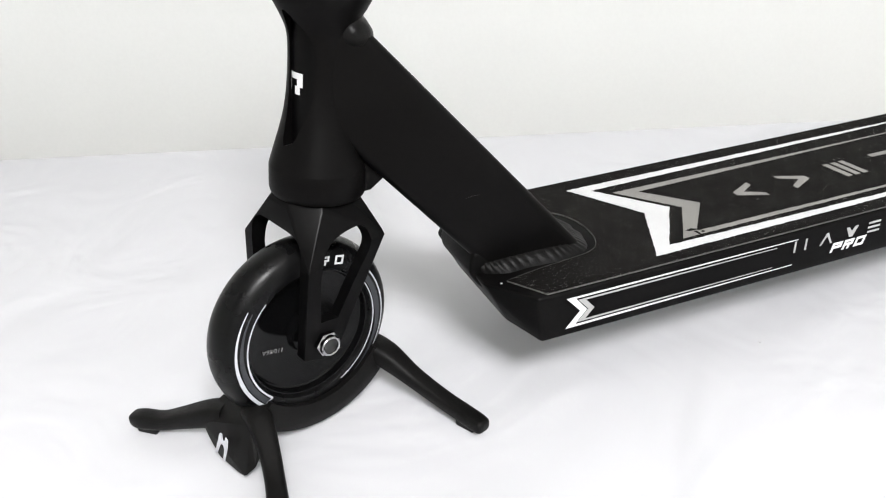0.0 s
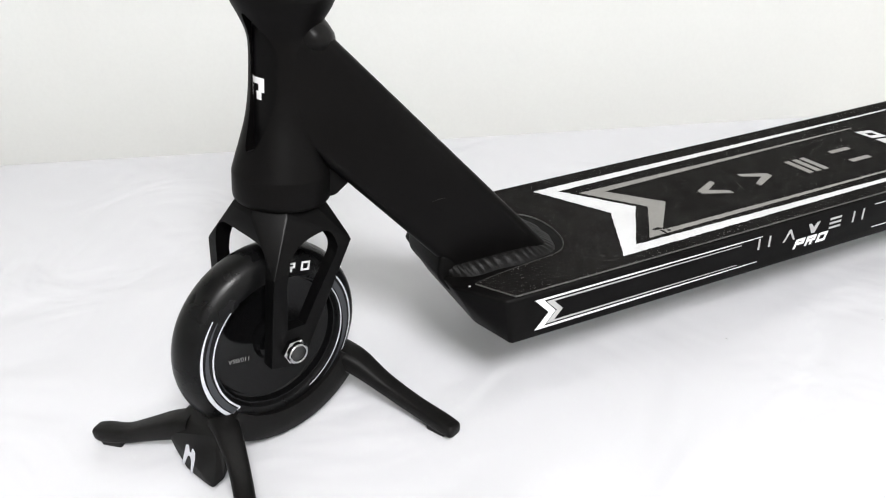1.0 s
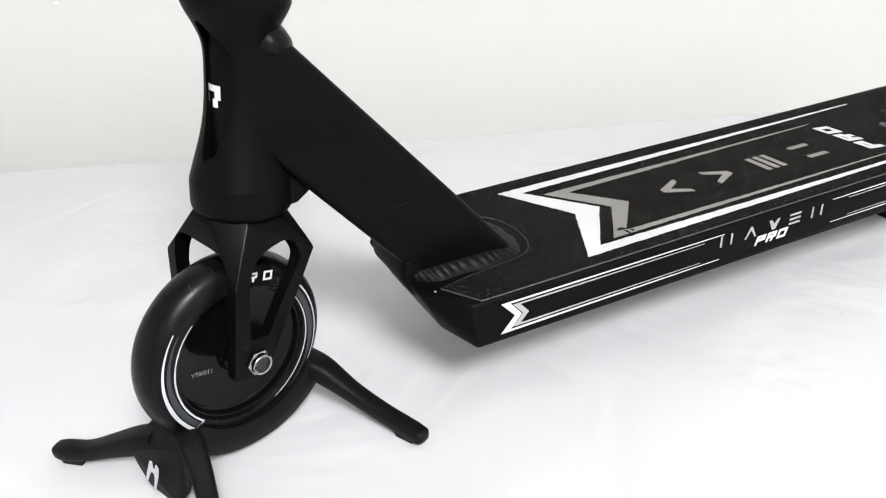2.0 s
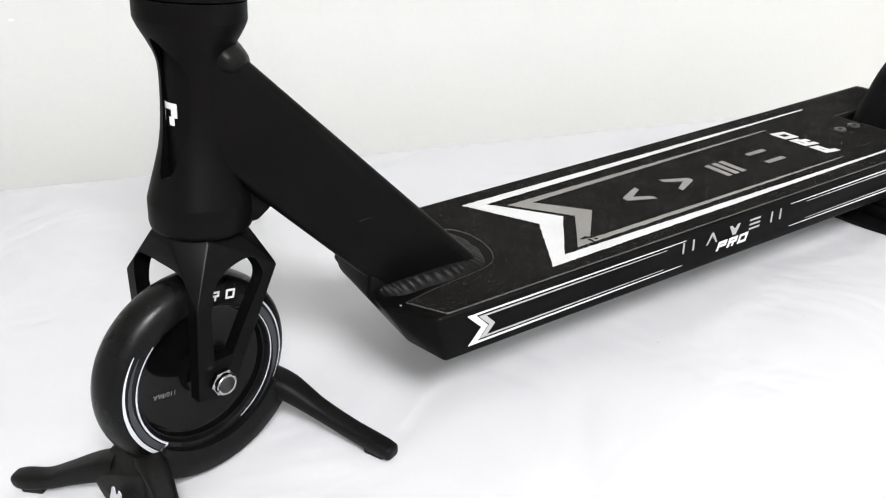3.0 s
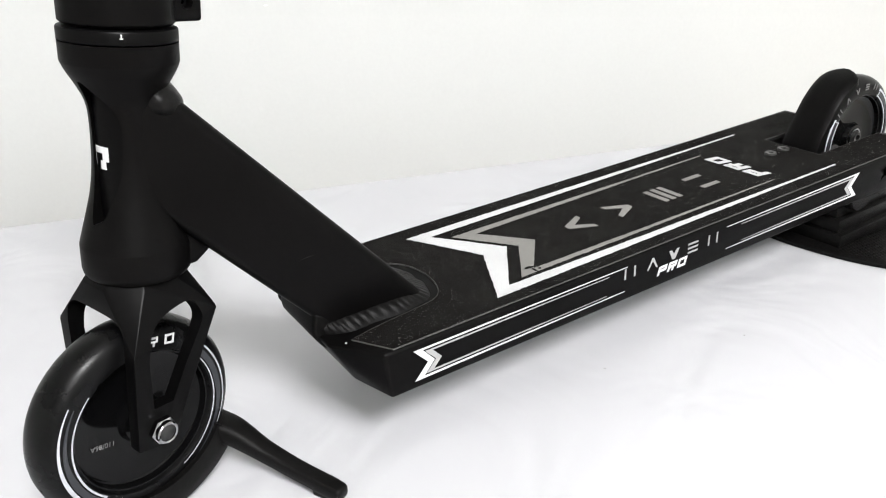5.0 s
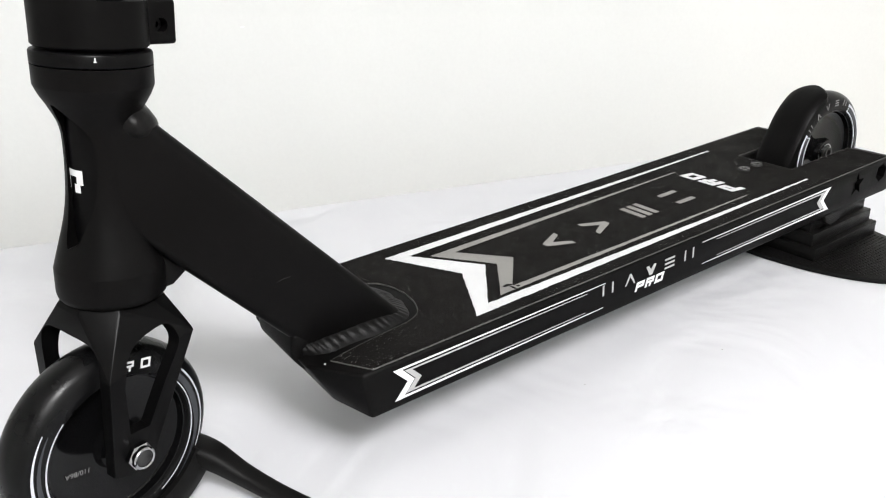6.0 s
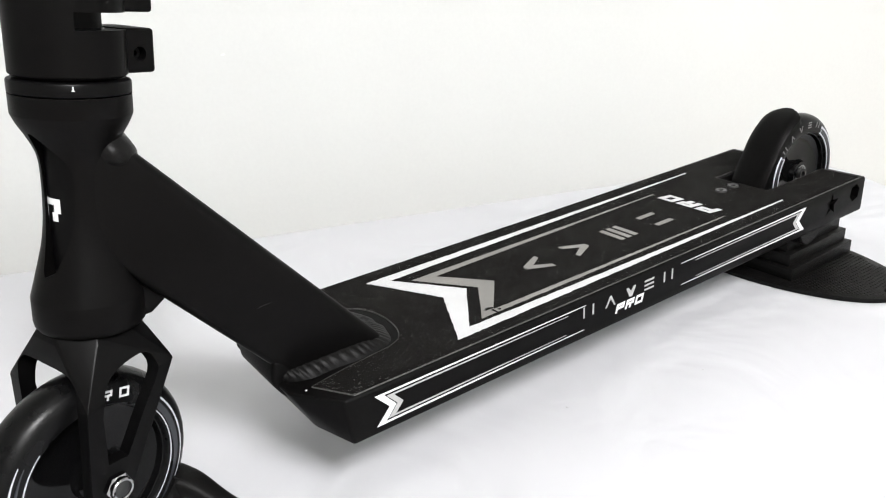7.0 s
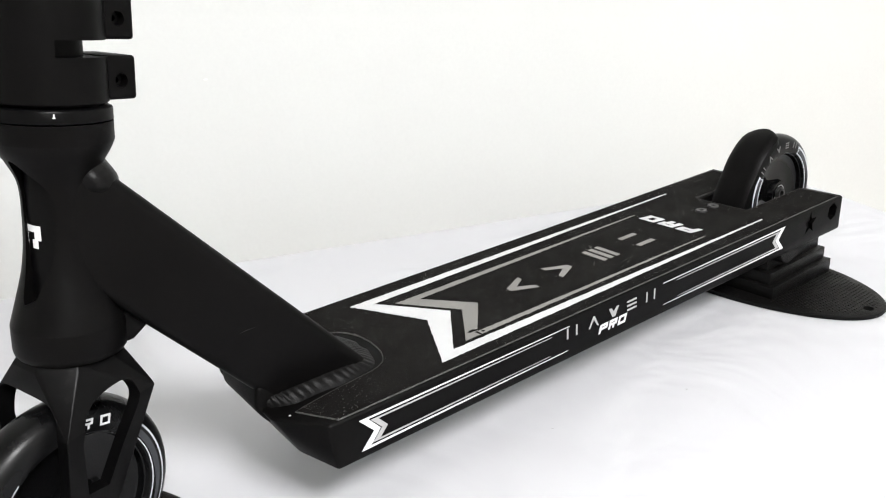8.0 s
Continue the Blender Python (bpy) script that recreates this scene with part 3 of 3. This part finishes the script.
def wheel_parts(m, root, label, near=-1):
    """A wheel about its own y axis; near: the side that carries the print."""
    spin = m @ pose(0, 0, 0, 90, 0, 0)
    tyre_prof = []
    for k in range(25):
        a = -math.pi / 2 + math.pi * k / 24
        tyre_prof.append((39 + 12 * math.cos(a) ** 0.8, 12 * math.sin(a)))
    tyre = part("tyre", lathe(tyre_prof + [(36.5, 11.4), (35, 9), (35, -9), (36.5, -11.4)], spin, 96, True), TYRE, root, "smooth black urethane tyre")
    core = part("core", lathe([(36, -9.6), (34.6, -9.2), (33.6, -6), (32, -5), (12, -5.6), (10.5, -9.5), (6, -9.5), (6, 9.5), (10.5, 9.5), (12, 5.6), (32, 5), (33.6, 6), (34.6, 9.2), (36, 9.6)], spin, 96, True), CORE, root, "glossy black dished wheel core")
    return tyre, core


def arc_band(r0, r1, a0, a1, y0, y1, m, taper=0.0):
    """A printed ring section on a wheel's flank, standing on y; angles from the rear, rising."""
    bm = bmesh.new()
    n = max(6, int(abs(a1 - a0) / 3))
    rows = []
    for k in range(n + 1):
        f = k / n
        a = radians(a0 + (a1 - a0) * f)
        w = (r1 - r0) * (1 - taper * max(0.0, 1 - f / 0.65))
        rows.append([bm.verts.new((r * math.cos(a), y, r * math.sin(a))) for r, y in ((r1 - w, y0), (r1, y1), (r1, y1 + 0.6), (r1 - w, y0 + 0.6))])
    for a, b in zip(rows, rows[1:]):
        for k in range(4):
            bm.faces.new((a[k], b[k], b[(k + 1) % 4], a[(k + 1) % 4]))
    bm.faces.new(rows[0]), bm.faces.new(rows[-1])
    bm.transform(m)
    return bm


AXLE_FRONT = FORK @ Matrix.Translation((RAKE, 0, 0))
W1 = AXLE_FRONT @ Matrix.Translation((1.0, -3.5, -2.6))
front_wheel = new("front_wheel", None)
front_wheel.parent = scooter
bases[front_wheel.name] = bases[scooter.name]
tagged(front_wheel, "black wheel with white ring print, 110 mm")
tyre, core = wheel_parts(W1, front_wheel, "")


def flank(r):
    """How far the tyre's flank stands out at radius r."""
    c = max(0.0, min(1.0, (r - 39) / 12)) ** (1 / 0.8)
    return -12 * math.sin(math.acos(c)) - 0.18


def ring_print(m, tyre, spans):
    for a0, a1, bold in spans:
        lead = 10 if a1 > a0 else -10
        part("ring_print", arc_band(37.9 - 0.9 * bold, 37.9, a0 - lead, a1, flank(37.9 - 0.9 * bold), flank(37.9), m, 0.8), RINGWHITE, tyre, "pale printed arc")
        part("ring_print", arc_band(38.6, 41.6, a0, a1, flank(38.6), flank(41.6), m, 0.9), RINGDARK, tyre, "slate grey printed arc")
        part("ring_print", arc_band(44.0 - 1.8 * bold, 44.0, a0, a1, flank(44.0 - 1.8 * bold), flank(44.0), m, 0.97), RINGWHITE, tyre, "pale printed arc")
        if bold > 0.6:
            part("ring_end", arc_band(37.6, 42.4, a1 - lead * 0.22, a1, flank(37.6) - 0.05, flank(42.4) - 0.05, m, 0.5), RINGWHITE, tyre, "pale notched end of the arcs")


ring_print(W1, tyre, ((146, 230, 1.0), (-52, 40, 0.5)))
part("size_print", lettering("110/86A", 3.6, 0.1, W1 @ frame_of((-20, -5.5, -6), (-1, 0, 0.15), (-0.15, 0, -1))), DIMGREY, core, "small grey figures 110/86A")


part("tyre_word", block_word(5.0, 4.9, 1.0, W1 @ frame_of((5.4, -12.15, 40.9), (1, 0, -0.15), (0.15, 0, 1))), WHITE, tyre, "white word PRO in square letters")


def bolt_head(m, root):
    """A chrome axle nut with a washer and a dark bore."""
    m = m @ Matrix.Scale(0.8, 4)
    part("washer", lathe([(4, 0), (8.2, 0), (8.2, 1.0), (4, 1.0)], m, 32, True), STEEL, root)
    bm = lathe([(8.4, 1.0), (8.4, 5.0), (6.6, 6.2)], m, 6)
    part("hex_nut", bm, CHROME, root, "chrome hexagonal nut", smooth=20)
    part("nut_collar", lathe([(5.2, 5), (6.9, 5), (6.8, 8.0), (6.2, 8.6), (5.2, 8.2)], m, 40, True), CHROME, root)
    part("axle_end", lathe([(5.3, 5.5), (5.3, 7.4), (4.6, 7.9)], m, 24), STEEL, root, "dark axle end")


nut = new("axle_bolt", None)
nut.parent = scooter
bases[nut.name] = bases[scooter.name]
bolt_head(AXLE_FRONT @ Matrix.Translation((0, -26, 0)) @ pose(0, 0, 0, 90, 0, 0), nut)

# rear wheel and fender
W2 = Matrix.Translation((403, 0, 69.5))
rear_wheel = new("rear_wheel", None)
rear_wheel.parent = scooter
bases[rear_wheel.name] = bases[scooter.name]
tagged(rear_wheel, "black wheel with white ring print")
tyre2, core2 = wheel_parts(W2, rear_wheel, "")
ring_print(W2, tyre2, ((188, 148, 1.0), (-20, 60, 1.0)))
for k, kind in enumerate(("slashes", "peak", "vee", "bars", "slashes")):
    a = radians(140 - 17 * k)
    part("tyre_mark", mark(kind, 5, 5, 1.0, W2 @ frame_of((43 * math.cos(a), -12.3, 43 * math.sin(a)), (math.sin(a), 0, -math.cos(a)), (math.cos(a), 0, math.sin(a)))), DIMGREY, tyre2, "plain grey printed mark")
nut2 = new("axle_bolt", None)
nut2.parent = scooter
bases[nut2.name] = bases[scooter.name]
hub = W2 @ Matrix.Translation((0, -9.5, 0)) @ pose(0, 0, 0, 90, 0, 0)
part("spacer", lathe([(3, 0), (5.6, 0), (5.6, 1.2), (5, 1.6), (4.8, 3), (3, 3)], hub, 40, True), STEEL, nut2, "dark steel axle spacer")
part("bearing_ring", lathe([(6.4, -0.6), (7.6, -0.6), (7.6, 0.6), (6.4, 0.6)], hub, 40, True), CHROME, nut2, "bright bearing ring")


def fender():
    path = [(339, 62), (341.5, 74), (347.5, 86)] + [(403 + 55.5 * math.cos(radians(a)), 69.5 + 55.5 * math.sin(radians(a))) for a in range(152, 100, -6)]
    path = smooth_path(path, 3)
    n, m = len(path), 13
    bm = bmesh.new()
    outer, inner = [], []
    for i, (x, z) in enumerate(path):
        p, q = Vector(path[max(0, i - 1)]), Vector(path[min(n - 1, i + 1)])
        d = (q - p).normalized()
        f = i / (n - 1)
        half = 15.5 * (1 if f < 0.82 else max(0.35, math.sqrt(max(0, 1 - ((f - 0.82) / 0.19) ** 2))))
        for rows, lift in ((outer, 5.0), (inner, 0.0)):
            row = []
            for k in range(m):
                u = 2 * k / (m - 1) - 1
                h = lift - 3.2 * abs(u) ** 5
                row.append(bm.verts.new((x - d.y * h, -1 + half * u, z + d.x * h)))
            rows.append(row)
    for i in range(n - 1):
        for k in range(m - 1):
            bm.faces.new((outer[i][k], outer[i][k + 1], outer[i + 1][k + 1], outer[i + 1][k]))
            bm.faces.new((inner[i][k], inner[i + 1][k], inner[i + 1][k + 1], inner[i][k + 1]))
        for k in (0, m - 1):
            bm.faces.new((outer[i][k], outer[i + 1][k], inner[i + 1][k], inner[i][k]))
    for i in (0, n - 1):
        for k in range(m - 1):
            bm.faces.new((outer[i][k], outer[i][k + 1], inner[i][k + 1], inner[i][k]))
    return bm


part("fender_brake", fender(), BLACK, scooter, "curved black fender over the rear wheel")
for x in (303.5, 319.5):
    part("fender_screw", lathe([(1.8, 0.2), (2.2, 1.2), (4.2, 1.4), (4.6, 0)], Matrix.Translation((x, 0, DECK_TOP + 0.9)), 24, True), STEEL, scooter, "dark socket screw")

# ---- front stand ----
stand = thing("wheel_stand", (-190, 0, 0), label="black plastic four-legged stand cradling the front wheel", category="stand")
GROUND = Matrix.Translation((-189, -2, 0)) @ pose(0, 0, 0, 0, 0, STEER)


def cradle():
    """A trough that follows the tyre from the front round to the back."""
    bm = bmesh.new()
    rows = []
    section = [(-19, -3), (-17.5, 4), (-14, 4), (-13, -3), (-8, -8), (8, -8), (13, -3), (14, 4), (17.5, 4), (19, -3), (16, -11), (8.5, -14), (-8.5, -14), (-16, -11)]
    for k in range(25):
        a = radians(221 + (322 - 221) * k / 24)
        c, s = math.cos(a), math.sin(a)
        rows.append([bm.verts.new(((46 - e) * c, y, max(0.6, 61 + (46 - e) * s))) for y, e in section])
    n = len(section)
    for a, b in zip(rows, rows[1:]):
        for i in range(n):
            bm.faces.new((a[i], a[(i + 1) % n], b[(i + 1) % n], b[i]))
    bm.faces.new(rows[0]), bm.faces.new(rows[-1])
    bm.transform(GROUND)
    return bm


part("cradle", cradle(), PLASTIC, stand)
part("front_plate", hull([(-38, -20, 31), (-42, 16, 26.5), (-46, -19, 28.5), (-49, 15, 23.5), (-52, -24, 14), (-45, -24, 12), (-57, 16, 17), (-47, 16, 14), (-56, -18, 3.5), (-58, -2, 4.5), (-57.5, 8, 10), (-50, -14, 3), (-51, 4, 5), (-56, -25, 5), (-51, -29, 11)], 3.0, 4, GROUND), PLASTIC, stand)


def leg(points, radii, p=3.4, flat=0.85, seg=24):
    """A tapering bar of rounded-square section along points, with a blunt rounded end."""
    pts = [Vector(q) for q in smooth_path([tuple(GROUND @ Vector(q)) for q in points], 6)]
    rad = [r[0] for r in smooth_path([(r,) for r in radii], 6)]
    end = (pts[-1] - pts[-2]).normalized()
    for step, k in ((0.9, 0.93), (0.7, 0.78), (0.4, 0.5)):
        pts.append(pts[-1] + end * step)
        rad.append(radii[-1] * k)
    bm = bmesh.new()
    rings = []
    for i, c in enumerate(pts):
        d = (pts[min(i + 1, len(pts) - 1)] - pts[max(i - 1, 0)]).normalized()
        s = d.cross(Vector((0, 0, 1))).normalized()
        u = s.cross(d)
        ring = []
        for k in range(seg):
            a = 2 * math.pi * k / seg
            x, y = math.cos(a), math.sin(a)
            x, y = math.copysign(abs(x) ** (2 / p), x), math.copysign(abs(y) ** (2 / p), y)
            ring.append(bm.verts.new(c + (s * x + u * y * flat) * rad[i]))
        rings.append(ring)
    for a, b in zip(rings, rings[1:]):
        for k in range(seg):
            bm.faces.new((a[k], a[(k + 1) % seg], b[(k + 1) % seg], b[k]))
    bm.faces.new(rings[0]), bm.faces.new(rings[-1])
    return bm


for sx, sy in ((-1, 1), (-1, -1), (1, -1), (1, 1)):
    if sx < 0 and sy > 0:
        pts, radii = [(-45, 8, 19), (-51, 17, 17.5), (-60, 30, 12.5), (-68, 41, 8.4), (-75, 52, 7), (-77.5, 57, 6.4)], [8, 7.4, 6.0, 5.2, 5.4, 4.6]
    elif sx < 0:
        pts, radii = [(-38, -10, 27), (-40, -19, 26), (-44, -32, 20), (-50, -46, 12.5), (-57, -60, 8), (-60, -66, 7)], [7.2, 6.6, 5.4, 5.0, 5.4, 4.6]
    else:
        pts, radii = [(36, 8 * sy, 29), (40.5, 19 * sy, 26), (46, 34 * sy, 16.5), (50, 54 * sy, 10), (53, 74 * sy, 6.4), (53.6, 81 * sy, 5.6)], [8.6, 7.4, 5.6, 5.0, 5.0, 4.6]
    lg = part("leg", leg(pts, radii), PLASTIC, stand)
    e, d = Vector(pts[-2]), (Vector(pts[-1]) - Vector(pts[-3])).normalized()
    side = Vector((-d.y, d.x, 0)).normalized() * 5
    d = Vector((d.x, d.y, 0)).normalized()
    corners = [e + d * u + side * s + Vector((0, 0, z - e.z)) for u in (-9, 3) for s in (-0.75, 0.75) for z in (0.2, 5)]
    part("foot_pad", hull([GROUND @ c for c in corners], 0.8), RUBBER, lg)
emblem = prism([(-5.2, -6.6), (-2.6, 6.6), (-1.0, 7.2), (0.2, 3.6), (1.6, 3.4), (2.6, 6.8), (4.4, 5.4), (4.6, 1.0), (3.0, -8.6), (2.0, -8.0), (2.2, -1.0), (1.0, 1.2), (-0.8, 1.0), (-2.0, -1.4), (-3.6, -6.0)], 0, 0.5)
emblem.transform(GROUND @ frame_of((-57.0, -7.0, 14.6), (0.10, -1, 0), (0.26, 0, 1)) @ Matrix.Diagonal((1.02, 0.92, 1, 1)))
part("stand_emblem", emblem, RINGWHITE, stand, "white angular emblem")

# ---- rear stand ----
rest = thing("deck_stand", (386, 0, 0), label="black plastic stand with a stepped block on an oval ribbed plate", category="stand")


def oval(hx, hy, n=64, p=2.0):
    out = []
    for k in range(n):
        a = 2 * math.pi * k / n
        c, s = math.cos(a), math.sin(a)
        out.append((372 + hx * math.copysign(abs(c) ** (2 / p), c), hy * math.copysign(abs(s) ** (2 / p), s)))
    return out


plate = part("base_plate", cut(prism(oval(58, 122), 0.2, 4.2, "z", 1.0, 2), lathe([(4, -2), (4, 8)], Matrix.Translation((369, -112, 0)), 20)), PLASTIC, rest, "oval ribbed plate with a hole")
for k in range(4):
    part("step", box(331 + 3 * k, 423 - 3 * k, -53 + 5 * k, 53 - 5 * k, 4 + 10.4 * k, 14.4 + 10.4 * k, 0.8), PLASTIC, rest)
bm = bmesh.new()
for i in range(-17, 18):
    for j in range(-37, -16):
        x, y = 372 + i * 3.3 + (j % 2) * 1.65, j * 3.2
        if ((x - 372) / 52) ** 2 + (y / 116) ** 2 < 1 and (x - 369) ** 2 + (y + 112) ** 2 > 45:
            bmesh.ops.create_cube(bm, size=1, matrix=Matrix.Translation((x, y, 4.2)) @ Matrix.Diagonal((2.0, 1.3, 0.8, 1)))
tagged(part("ribbing", bm, PLASTIC, plate, "fine raised grip ribs", smooth=0), kind="stuff")
part("cradle_pin", lathe([(14, -53), (15, -52), (15, 52), (14, 53)], Matrix.Translation((351, 0, 46)) @ pose(0, 0, 0, 90, 0, 0), 40), PLASTIC, rest)


def lint(x, y, turn, length):
    """A curled dark thread on the cloth."""
    t = sweep([(x + length * (k / 4 - 0.5), y + 0.5 * math.sin(k * 1.3 + turn), 0.3) for k in range(5)], [0.17] * 5, 6)
    tagged(part("lint_speck", t, SILVER, None), "tiny grey lint thread lying on the white cloth", "lint", group="lint on the cloth")


for x, y, turn, length in ((76, -56, 0.3, 1.2), (175, -84.5, 1.4, 0.9)):
    lint(x, y, turn, length)
